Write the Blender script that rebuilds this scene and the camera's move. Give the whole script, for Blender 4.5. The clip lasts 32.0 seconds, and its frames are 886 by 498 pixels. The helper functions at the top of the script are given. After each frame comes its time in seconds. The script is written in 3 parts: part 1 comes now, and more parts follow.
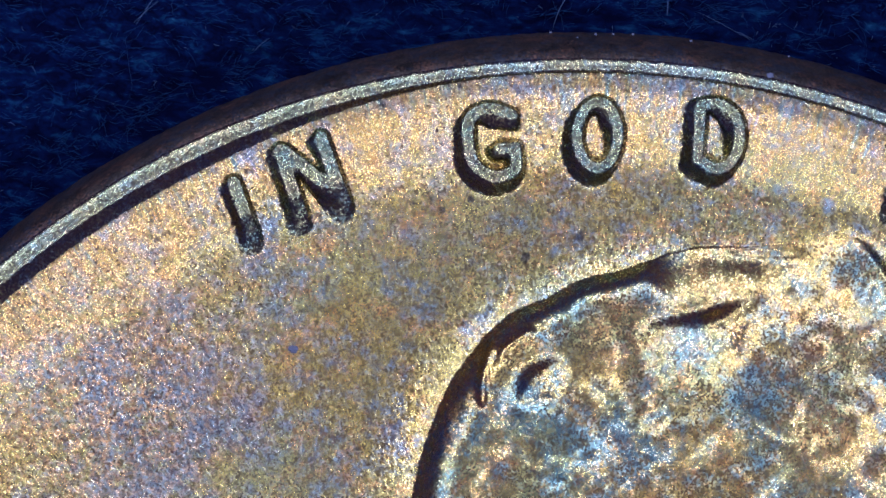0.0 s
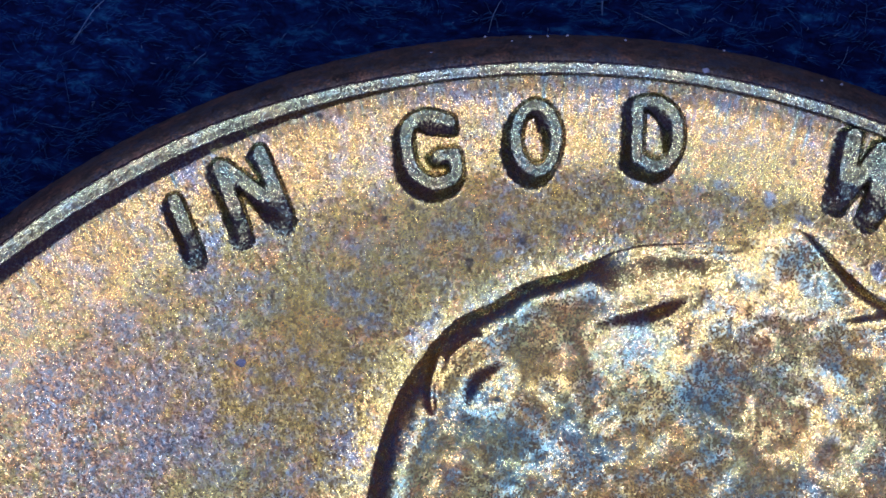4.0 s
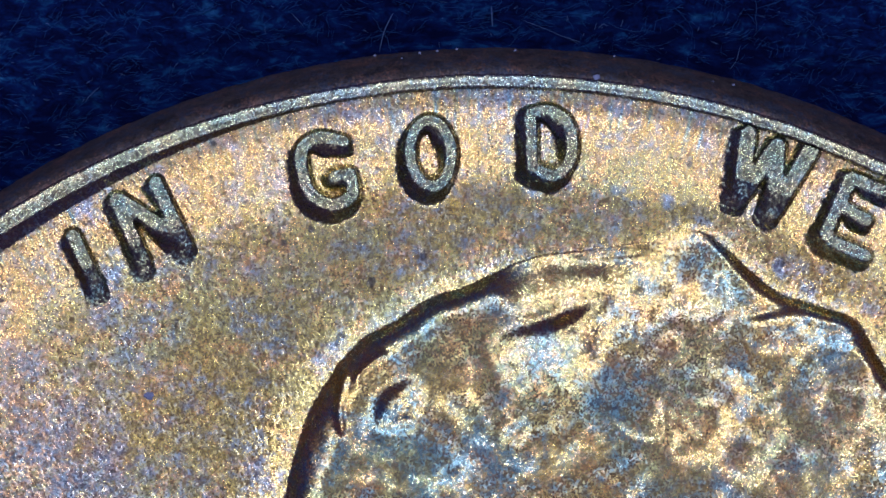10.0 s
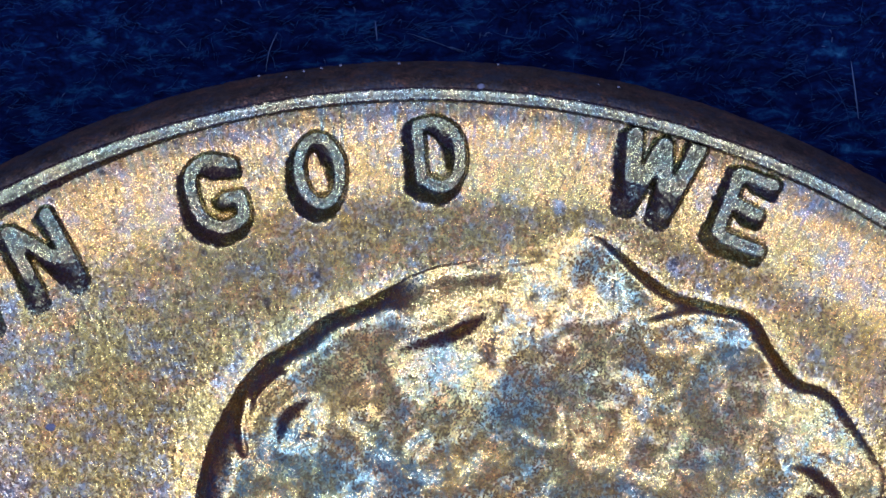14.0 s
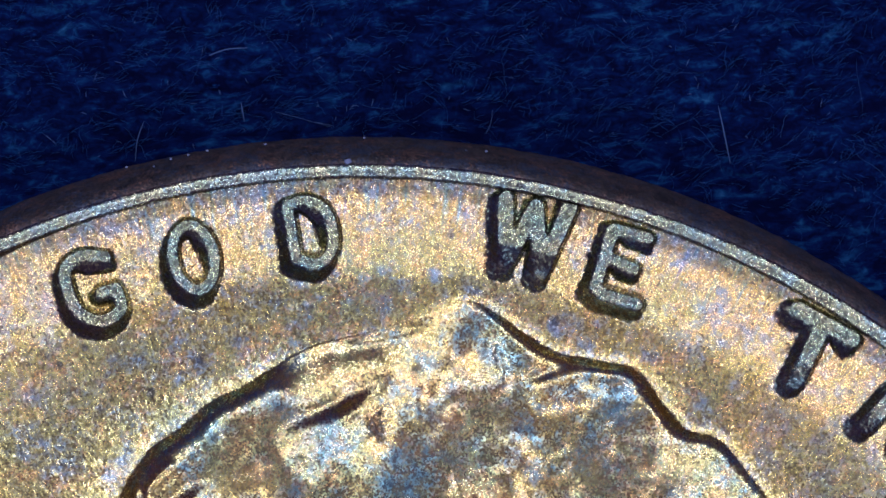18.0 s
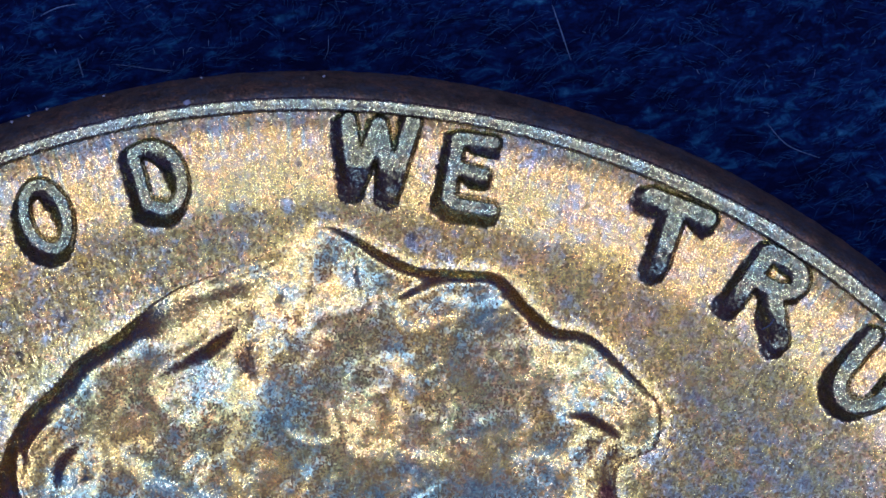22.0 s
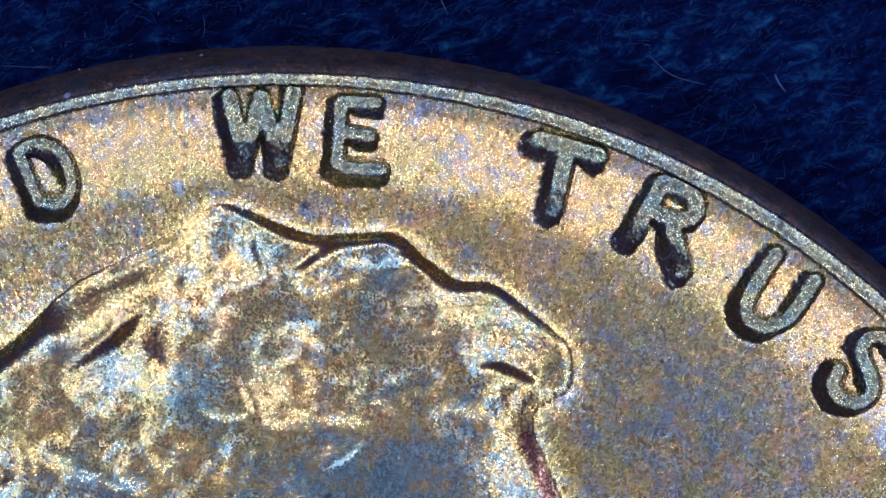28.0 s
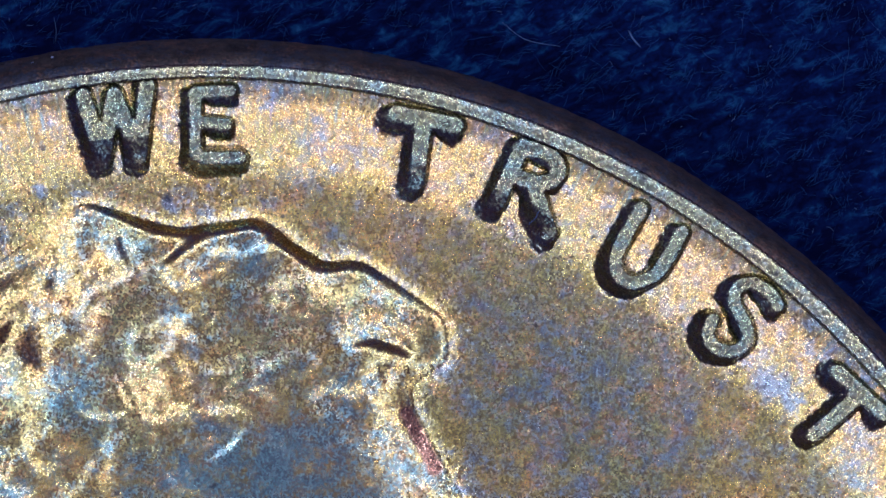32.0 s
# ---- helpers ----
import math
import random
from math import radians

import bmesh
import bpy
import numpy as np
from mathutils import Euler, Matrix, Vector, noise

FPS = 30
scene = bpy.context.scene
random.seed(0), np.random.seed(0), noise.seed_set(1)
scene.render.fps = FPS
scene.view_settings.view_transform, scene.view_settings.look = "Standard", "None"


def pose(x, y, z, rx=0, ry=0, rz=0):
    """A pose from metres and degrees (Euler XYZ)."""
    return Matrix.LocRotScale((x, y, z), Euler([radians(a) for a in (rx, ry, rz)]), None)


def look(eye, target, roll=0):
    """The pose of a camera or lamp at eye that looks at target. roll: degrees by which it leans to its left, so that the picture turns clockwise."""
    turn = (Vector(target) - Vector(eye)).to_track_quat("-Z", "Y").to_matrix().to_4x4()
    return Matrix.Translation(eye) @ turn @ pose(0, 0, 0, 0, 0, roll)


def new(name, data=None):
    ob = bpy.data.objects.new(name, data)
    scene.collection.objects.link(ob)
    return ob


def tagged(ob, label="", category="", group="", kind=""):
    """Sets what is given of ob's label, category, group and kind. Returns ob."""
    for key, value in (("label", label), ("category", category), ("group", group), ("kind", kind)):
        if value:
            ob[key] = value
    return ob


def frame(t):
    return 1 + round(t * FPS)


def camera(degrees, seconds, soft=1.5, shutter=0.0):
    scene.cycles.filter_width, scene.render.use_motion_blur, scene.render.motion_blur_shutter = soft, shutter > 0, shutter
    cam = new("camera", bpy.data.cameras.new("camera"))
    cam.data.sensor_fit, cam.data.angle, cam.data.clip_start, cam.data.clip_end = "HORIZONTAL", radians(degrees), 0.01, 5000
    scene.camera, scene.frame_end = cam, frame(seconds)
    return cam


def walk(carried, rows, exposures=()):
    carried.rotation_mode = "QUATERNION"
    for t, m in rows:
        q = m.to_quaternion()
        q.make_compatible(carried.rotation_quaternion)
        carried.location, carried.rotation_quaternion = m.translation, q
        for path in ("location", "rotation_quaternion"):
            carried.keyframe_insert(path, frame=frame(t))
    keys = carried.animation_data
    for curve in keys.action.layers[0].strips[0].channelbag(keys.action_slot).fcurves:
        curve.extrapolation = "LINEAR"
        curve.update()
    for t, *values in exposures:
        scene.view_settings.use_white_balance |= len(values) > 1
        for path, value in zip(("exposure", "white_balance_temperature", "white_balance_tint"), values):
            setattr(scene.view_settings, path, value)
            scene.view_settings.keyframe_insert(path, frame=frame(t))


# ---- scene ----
# A one-cent coin, 19 mm across, on dark blue napped cloth under the LED ring of a
# stereo microscope that stands still; cloth and coin are slid and turned together.
MM = 0.001
FACE = 1.5                     # height of the coin's field over the cloth, mm
EYE = 65.0                     # working distance over the field, mm
cam = camera(8.0, 32.0, soft=1.65, shutter=0.5)
HOLD = look((0, 0, (FACE + EYE) * MM), (0, 0, 0))
walk(cam, [(0, HOLD), (32, HOLD)])

# where the coin's centre lies (mm) and its turn (degrees), by time
SLIDE = [
    (0.0, 1.417, -7.285, -8.54),
    (0.5, 1.416, -7.285, -8.55),
    (1.0, 1.416, -7.283, -8.54),
    (1.5, 1.396, -7.289, -8.46),
    (2.0, 1.361, -7.284, -8.16),
    (2.5, 1.326, -7.295, -7.78),
    (3.0, 1.283, -7.328, -7.36),
    (3.5, 1.223, -7.310, -6.82),
    (5.5, 0.921, -7.336, -4.37),
    (6.0, 0.909, -7.351, -4.07),
    (6.5, 0.882, -7.356, -3.67),
    (7.0, 0.865, -7.356, -3.50),
    (7.5, 0.840, -7.370, -3.24),
    (8.0, 0.854, -7.373, -3.11),
    (8.5, 0.899, -7.410, -2.94),
    (9.0, 0.922, -7.423, -3.00),
    (9.5, 0.617, -7.384, -2.89),
    (10.0, 0.529, -7.447, -2.98),
    (10.5, 0.412, -7.482, -2.73),
    (11.0, 0.306, -7.458, -2.16),
    (11.5, 0.197, -7.389, -1.40),
    (12.0, 0.124, -7.354, -0.72),
    (12.5, 0.074, -7.357, -0.03),
    (13.0, 0.047, -7.370, 0.11),
    (13.5, -0.140, -7.533, -0.12),
    (14.0, -0.181, -7.582, -0.05),
    (14.5, -0.256, -7.638, 0.47),
    (16.5, -0.474, -8.074, 2.76),
    (17.0, -0.500, -8.117, 3.26),
    (17.5, -0.579, -8.220, 3.31),
    (18.0, -0.845, -8.366, 4.25),
    (18.5, -0.751, -8.320, 4.39),
    (19.0, -0.013, -8.504, 4.93),
    (19.5, 0.159, -8.547, 5.10),
    (20.0, 0.069, -8.615, 5.33),
    (20.5, -0.251, -8.638, 7.31),
    (21.0, -0.869, -7.729, 9.54),
    (21.5, -1.196, -7.604, 10.21),
    (22.0, -1.379, -7.682, 11.15),
    (22.5, -1.460, -7.696, 11.20),
    (23.0, -1.486, -7.706, 11.89),
    (23.5, -1.480, -7.699, 11.86),
    (24.0, -1.478, -7.699, 11.87),
    (24.5, -1.473, -7.691, 11.94),
    (26.5, -1.396, -7.438, 15.12),
    (27.0, -1.564, -7.459, 16.42),
    (27.5, -1.604, -7.478, 16.53),
    (28.0, -1.635, -7.427, 17.25),
    (28.5, -1.787, -7.379, 18.16),
    (29.0, -2.115, -7.343, 19.63),
    (29.5, -2.147, -7.381, 19.59),
    (30.0, -2.181, -7.380, 19.93),
    (30.5, -2.360, -7.363, 21.25),
    (31.0, -2.400, -7.336, 21.86),
    (31.5, -2.407, -7.356, 21.87),
    (32.0, -2.410, -7.350, 21.87),
]

# ---- light: dim room, LED ring round the objective ----
world = bpy.data.worlds.new("dim_room")
scene.world = world
world.use_nodes = True
world.node_tree.nodes["Background"].inputs[0].default_value = (0.33, 0.20, 1.0, 1)
world.node_tree.nodes["Background"].inputs[1].default_value = 0.150


def led(x, y, z, watts, size, colour=(1, 1, 1)):
    lamp = bpy.data.lights.new("led", "AREA")
    lamp.shape, lamp.size, lamp.energy, lamp.color = "DISK", size * MM, watts, colour
    ob = new("led", lamp)
    ob.matrix_world = look((x * MM, y * MM, z * MM), (0, 0, FACE * MM))
    return ob


RING = 8
for k in range(RING):
    a = 2 * math.pi * (k + 0.5) / RING
    s = 1.0 + 0.15 * math.cos(a - radians(100))
    led(30 * math.cos(a), 30 * math.sin(a), 56, 0.0042 * s, 6.0, (0.87, 0.985, 1.49))
scene.view_settings.exposure = 0.0


# ---- materials ----
class Nodes:
    """Short hand for a node tree."""

    def __init__(self, name):
        self.m = bpy.data.materials.new(name)
        self.m.use_nodes = True
        self.t = self.m.node_tree
        self.b = self.t.nodes["Principled BSDF"]

    def n(self, kind, **sets):
        node = self.t.nodes.new(kind)
        for k, v in sets.items():
            if k == "operation":
                node.operation = v
            elif k == "data_type":
                node.data_type = v
            elif k == "blend_type":
                node.blend_type = v
            elif k == "feature":
                node.feature = v
        return node

    def link(self, a, b):
        self.t.links.new(a, b)

    def coords(self):
        return self.n("ShaderNodeTexCoord").outputs["Object"]

    def noise(self, vec, scale, detail=2.0, rough=0.5, distort=0.0):
        k = self.n("ShaderNodeTexNoise")
        self.link(vec, k.inputs["Vector"])
        k.inputs["Scale"].default_value = scale
        k.inputs["Detail"].default_value = detail
        k.inputs["Roughness"].default_value = rough
        k.inputs["Distortion"].default_value = distort
        return k.outputs["Fac"]

    def cells(self, vec, scale):
        k = self.n("ShaderNodeTexVoronoi")
        self.link(vec, k.inputs["Vector"])
        k.inputs["Scale"].default_value = scale
        return k

    def math(self, op, a, b=None):
        k = self.n("ShaderNodeMath", operation=op)
        for i, v in enumerate((a, b)):
            if v is None:
                continue
            if isinstance(v, (int, float)):
                k.inputs[i].default_value = v
            else:
                self.link(v, k.inputs[i])
        return k.outputs[0]

    def ramp(self, fac, stops):
        k = self.n("ShaderNodeValToRGB")
        el = k.color_ramp.elements
        while len(el) < len(stops):
            el.new(0.5)
        for e, (p, c) in zip(el, stops):
            e.position = p
            e.color = (*c, 1) if len(c) == 3 else c
        self.link(fac, k.inputs[0])
        return k.outputs[0]

    def grey(self, fac, lo, hi):
        return self.ramp(fac, [(lo, (0, 0, 0)), (hi, (1, 1, 1))])

    def mix(self, fac, a, b, blend="MIX"):
        k = self.n("ShaderNodeMix", data_type="RGBA", blend_type=blend)
        for i, v in ((0, fac), (6, a), (7, b)):
            if isinstance(v, (int, float)):
                k.inputs[i].default_value = v
            elif isinstance(v, tuple):
                k.inputs[i].default_value = (*v, 1)
            else:
                self.link(v, k.inputs[i])
        return k.outputs[2]

    def bump(self, height, distance, strength=1.0, under=None):
        k = self.n("ShaderNodeBump")
        k.inputs["Strength"].default_value = strength
        k.inputs["Distance"].default_value = distance
        self.link(height, k.inputs["Height"])
        if under is not None:
            self.link(under, k.inputs["Normal"])
        return k.outputs[0]

    def set(self, **values):
        for k, v in values.items():
            sock = self.b.inputs[k.replace("_", " ")]
            if isinstance(v, (int, float)):
                sock.default_value = v
            elif isinstance(v, tuple):
                sock.default_value = (*v, 1)
            else:
                self.link(v, sock)
        return self.m


def bronze(name, gold, pink, blue, olive, blue_share=0.5, rough=0.26, grain=1.0, flow=0.0, stains_and_shade=(), rim_tone=0.0, mottle=0.42, facet=0.5, stretch=1.0, pits=(), metal=1.0, blush=(), patch=480, peel=0.0, cold_span=(0.50, 0.66), rosy=()):
    """Toned struck bronze: gold to copper patches, bluish tarnish, fine grain and, with flow, radial flow lines.
    Spot rows (x, y, radius in mm, share) are blue-grey: tarnish on the field, painted shade on the head."""
    n = Nodes(name)
    p = n.coords()
    big = n.noise(p, patch, 4, 0.65, 0.5)
    mid = n.noise(p, 3600, 4, 0.7, 0.3)
    fine = n.noise(p, 34000, 3, 0.65)
    cell = n.cells(p, 60000)
    facets = cell
    bits = n.n("ShaderNodeSeparateColor")
    n.link(cell.outputs["Color"], bits.inputs[0])
    sep = n.n("ShaderNodeSeparateXYZ")
    n.link(p, sep.inputs[0])
    flat = n.n("ShaderNodeCombineXYZ")
    n.link(sep.outputs[0], flat.inputs[0])
    n.link(sep.outputs[1], flat.inputs[1])
    leng = n.n("ShaderNodeVectorMath", operation="LENGTH")
    n.link(flat.outputs[0], leng.inputs[0])
    rad = leng.outputs["Value"]

    base = n.mix(n.grey(big, 0.36, 0.64), olive, gold)
    warm = n.math("ADD", n.math("MULTIPLY", n.math("SUBTRACT", mid, 0.5), 2.2), n.math("MULTIPLY", bits.outputs[0], 0.55))
    base = n.mix(n.math("MULTIPLY", n.grey(warm, 0.28, 0.72), 0.85), base, pink)
    cold = n.math("ADD", n.noise(p, 2000, 5, 0.72, 0.4), n.math("MULTIPLY", n.math("SUBTRACT", n.noise(p, 7000, 3, 0.7), 0.5), 0.75))
    cold = n.math("ADD", cold, n.math("MULTIPLY", n.math("SUBTRACT", bits.outputs[1], 0.5), 0.24))
    streak = None
    if flow:
        com = n.n("ShaderNodeCombineXYZ")
        n.link(n.math("MULTIPLY", n.math("ARCTAN2", sep.outputs[0], sep.outputs[1]), 400.0), com.inputs[0])
        n.link(n.math("MULTIPLY", rad, 1700.0), com.inputs[1])
        streak = n.noise(com.outputs[0], 1.0, 3, 0.65)
        ring = n.n("ShaderNodeMapRange")
        n.link(n.math("ADD", rad, n.math("MULTIPLY", n.math("SUBTRACT", streak, 0.5), 9e-4)), ring.inputs[0])
        ring.inputs[1].default_value, ring.inputs[2].default_value = 8.1e-3, 8.7e-3
        base = n.mix(n.math("MULTIPLY", n.math("MULTIPLY", ring.outputs[0], n.grey(streak, 0.42, 0.62)), 0.7), base, pink)
        hue = n.n("ShaderNodeCombineXYZ")
        n.link(n.math("MULTIPLY", n.math("ARCTAN2", sep.outputs[0], sep.outputs[1]), 130.0), hue.inputs[0])
        n.link(n.math("MULTIPLY", rad, 1100.0), hue.inputs[1])
        iris = n.ramp(n.noise(hue.outputs[0], 1.0, 4, 0.7), [(0.34, (0.16, 0.42, 0.44)), (0.44, gold), (0.54, pink), (0.60, gold), (0.68, (0.50, 0.34, 0.50))])
        out = n.n("ShaderNodeMapRange")
        n.link(rad, out.inputs[0])
        out.inputs[1].default_value, out.inputs[2].default_value, out.inputs[4].default_value = 8.45e-3, 8.95e-3, 0.8
        base = n.mix(out.outputs[0], base, iris)
    if rim_tone:
        edge = n.n("ShaderNodeMapRange")
        n.link(n.math("ADD", rad, n.math("MULTIPLY", n.math("SUBTRACT", streak, 0.5), 5e-4)), edge.inputs[0])
        edge.inputs[1].default_value, edge.inputs[2].default_value = 8.86e-3, 9.04e-3
        cold = n.math("ADD", cold, n.math("MULTIPLY", edge.outputs[0], rim_tone))
        base = n.mix(n.math("MULTIPLY", n.math("MULTIPLY", edge.outputs[0], n.grey(mid, 0.40, 0.60)), 0.7), base, (0.24, 0.38, 0.24))
    for sx, sy, sr, share in stains_and_shade:
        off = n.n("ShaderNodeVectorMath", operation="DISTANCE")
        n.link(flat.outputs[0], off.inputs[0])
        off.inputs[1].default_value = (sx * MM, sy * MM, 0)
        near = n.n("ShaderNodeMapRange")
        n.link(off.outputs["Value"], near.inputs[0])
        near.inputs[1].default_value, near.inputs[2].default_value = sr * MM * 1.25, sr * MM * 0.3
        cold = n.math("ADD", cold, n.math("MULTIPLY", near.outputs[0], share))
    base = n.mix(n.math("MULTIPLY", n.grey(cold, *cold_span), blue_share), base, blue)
    for sx, sy, sr, share in rosy:                          # copper-pink toning in flecks
        off = n.n("ShaderNodeVectorMath", operation="DISTANCE")
        n.link(flat.outputs[0], off.inputs[0])
        off.inputs[1].default_value = (sx * MM, sy * MM, 0)
        near = n.n("ShaderNodeMapRange")
        n.link(off.outputs["Value"], near.inputs[0])
        near.inputs[1].default_value, near.inputs[2].default_value, near.inputs[4].default_value = sr * MM * 1.3, sr * MM * 0.4, share
        base = n.mix(n.math("MULTIPLY", near.outputs[0], n.grey(n.noise(p, 14000, 3, 0.7), 0.46, 0.60)), base, (0.88, 0.47, 0.17))
    for sx, sy, sr in blush:                                # bare copper
        off = n.n("ShaderNodeVectorMath", operation="DISTANCE")
        n.link(flat.outputs[0], off.inputs[0])
        off.inputs[1].default_value = (sx * MM, sy * MM, 0)
        near = n.n("ShaderNodeMapRange")
        n.link(off.outputs["Value"], near.inputs[0])
        near.inputs[1].default_value, near.inputs[2].default_value = sr * MM, sr * MM * 0.6
        base = n.mix(near.outputs[0], base, (0.44, 0.22, 0.14))
    specks = n.grey(n.noise(p, 6500, 1, 0.4), 0.755, 0.785)
    for sx, sy, sr in pits:                                 # small dark corrosion spots, ragged
        off = n.n("ShaderNodeVectorMath", operation="DISTANCE")
        n.link(flat.outputs[0], off.inputs[0])
        off.inputs[1].default_value = (sx * MM, sy * MM, 0)
        gap = n.math("ADD", off.outputs["Value"], n.math("MULTIPLY", n.math("SUBTRACT", mid, 0.5), 1.2e-4))
        near = n.n("ShaderNodeMapRange")
        n.link(gap, near.inputs[0])
        near.inputs[1].default_value, near.inputs[2].default_value = sr * MM * 1.1, sr * MM * 0.7
        specks = n.math("MAXIMUM", specks, near.outputs[0])
    base = n.mix(n.math("MULTIPLY", specks, 0.75), base, (0.05, 0.05, 0.07))
    base = n.mix(mottle, base, n.ramp(fine, [(0.30, (0.35, 0.35, 0.40)), (0.62, (1, 1, 1))]), "MULTIPLY")
    base = n.mix(mottle, base, n.ramp(bits.outputs[2], [(0.0, (0.5, 0.5, 0.56)), (1.0, (1, 1, 1))]), "MULTIPLY")
    height = n.math("ADD", n.noise(p, 32000, 3, 0.75), n.math("MULTIPLY", n.noise(p, 7000, 2, 0.6), 0.9))
    if flow:                                                # hairline scratches
        for turn, wide in ((48, 900), (-20, 700)):
            way = n.n("ShaderNodeMapping")
            n.link(p, way.inputs["Vector"])
            way.inputs["Rotation"].default_value = (0, 0, radians(turn))
            way.inputs["Scale"].default_value = (0.035, 1.0, 1.0)
            cut = n.math("MULTIPLY", n.grey(n.noise(way.outputs[0], 42000, 1, 0.4), 0.70, 0.74), n.grey(n.noise(p, wide, 2, 0.5), 0.52, 0.62))
            height = n.math("SUBTRACT", height, n.math("MULTIPLY", cut, 0.8))
    nor = n.bump(height, 4.2e-6 * grain)
    if flow:
        outer = n.n("ShaderNodeMapRange")
        n.link(rad, outer.inputs[0])
        outer.inputs[1].default_value, outer.inputs[2].default_value = 6.8e-3, 8.6e-3
        streak = n.math("MULTIPLY", streak, n.math("ADD", outer.outputs[0], 0.15))
        nor = n.bump(streak, 1.5e-5 * flow, 1.0, nor)
    if stretch != 1.0:                                      # grains drawn out along the radius
        com = n.n("ShaderNodeCombineXYZ")
        n.link(n.math("MULTIPLY", n.math("ARCTAN2", sep.outputs[0], sep.outputs[1]), 8.4e-3), com.inputs[0])
        n.link(n.math("MULTIPLY", rad, stretch), com.inputs[1])
        facets = n.cells(com.outputs[0], 66000)
    tilt = n.n("ShaderNodeVectorMath", operation="SUBTRACT")
    n.link(facets.outputs["Color"], tilt.inputs[0])
    tilt.inputs[1].default_value = (0.5, 0.5, 0.5)
    size = n.n("ShaderNodeVectorMath", operation="MULTIPLY")
    n.link(tilt.outputs[0], size.inputs[0])
    size.inputs[1].default_value = (facet, facet, 0.0)
    if peel:                                                # coarser orange-peel texture beyond the back of the head
        left = n.n("ShaderNodeMapRange")
        n.link(n.math("ADD", sep.outputs[0], n.math("MULTIPLY", n.math("SUBTRACT", big, 0.5), 2e-3)), left.inputs[0])
        left.inputs[1].default_value, left.inputs[2].default_value = -1.4e-3, -4.2e-3
        more = n.math("MULTIPLY", n.math("ADD", n.math("MULTIPLY", left.outputs[0], peel), 1.0), facet)
        wide = n.n("ShaderNodeCombineXYZ")
        n.link(more, wide.inputs[0])
        n.link(more, wide.inputs[1])
        n.link(wide.outputs[0], size.inputs[1])
    lean = n.n("ShaderNodeVectorMath", operation="ADD")
    n.link(nor, lean.inputs[0])
    n.link(size.outputs[0], lean.inputs[1])
    unit = n.n("ShaderNodeVectorMath", operation="NORMALIZE")
    n.link(lean.outputs[0], unit.inputs[0])
    nor = unit.outputs[0]
    r = n.n("ShaderNodeMapRange")
    n.link(bits.outputs[1], r.inputs[0])
    r.inputs[3].default_value, r.inputs[4].default_value = rough - 0.05, rough + 0.07
    return n.set(Base_Color=base, Metallic=metal, Roughness=r.outputs[0], Normal=nor)


GOLD, PINK, BLUE, OLIVE = (0.68, 0.48, 0.13), (0.88, 0.46, 0.17), (0.18, 0.32, 0.45), (0.44, 0.41, 0.16)
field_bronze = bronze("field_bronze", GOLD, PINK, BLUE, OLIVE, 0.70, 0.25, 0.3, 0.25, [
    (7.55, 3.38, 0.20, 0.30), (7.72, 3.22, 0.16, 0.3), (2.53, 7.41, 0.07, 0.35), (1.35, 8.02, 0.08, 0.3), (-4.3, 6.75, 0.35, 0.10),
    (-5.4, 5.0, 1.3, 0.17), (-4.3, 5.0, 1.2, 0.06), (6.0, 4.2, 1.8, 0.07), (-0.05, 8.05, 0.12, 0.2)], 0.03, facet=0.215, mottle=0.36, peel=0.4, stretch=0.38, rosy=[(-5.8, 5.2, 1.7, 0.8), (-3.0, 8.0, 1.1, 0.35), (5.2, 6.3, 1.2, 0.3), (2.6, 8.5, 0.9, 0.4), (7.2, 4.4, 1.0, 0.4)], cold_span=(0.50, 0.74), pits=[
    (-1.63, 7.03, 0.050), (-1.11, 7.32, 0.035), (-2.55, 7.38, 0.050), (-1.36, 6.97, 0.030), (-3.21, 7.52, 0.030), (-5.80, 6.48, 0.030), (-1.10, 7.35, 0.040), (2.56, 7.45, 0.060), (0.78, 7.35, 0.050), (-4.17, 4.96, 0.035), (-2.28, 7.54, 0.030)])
# Blue-green rows shade the head's hollows by colour; negative rows keep lit locks gold.
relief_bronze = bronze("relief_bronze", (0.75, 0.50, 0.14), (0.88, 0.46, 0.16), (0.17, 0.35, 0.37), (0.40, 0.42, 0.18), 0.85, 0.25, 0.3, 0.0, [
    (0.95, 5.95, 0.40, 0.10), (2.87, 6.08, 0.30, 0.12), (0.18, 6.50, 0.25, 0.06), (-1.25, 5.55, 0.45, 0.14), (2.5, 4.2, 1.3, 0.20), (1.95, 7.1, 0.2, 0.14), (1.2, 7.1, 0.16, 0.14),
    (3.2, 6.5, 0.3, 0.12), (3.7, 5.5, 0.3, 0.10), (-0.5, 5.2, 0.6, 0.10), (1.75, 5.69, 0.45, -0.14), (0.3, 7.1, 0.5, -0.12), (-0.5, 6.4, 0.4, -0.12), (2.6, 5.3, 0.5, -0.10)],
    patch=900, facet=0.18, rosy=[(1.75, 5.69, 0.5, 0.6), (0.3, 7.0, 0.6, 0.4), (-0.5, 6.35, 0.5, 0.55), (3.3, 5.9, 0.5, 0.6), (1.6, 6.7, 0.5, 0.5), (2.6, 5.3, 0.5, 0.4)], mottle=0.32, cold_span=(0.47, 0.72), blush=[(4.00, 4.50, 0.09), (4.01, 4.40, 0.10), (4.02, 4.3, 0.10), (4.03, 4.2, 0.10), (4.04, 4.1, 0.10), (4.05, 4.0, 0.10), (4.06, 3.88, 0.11)])
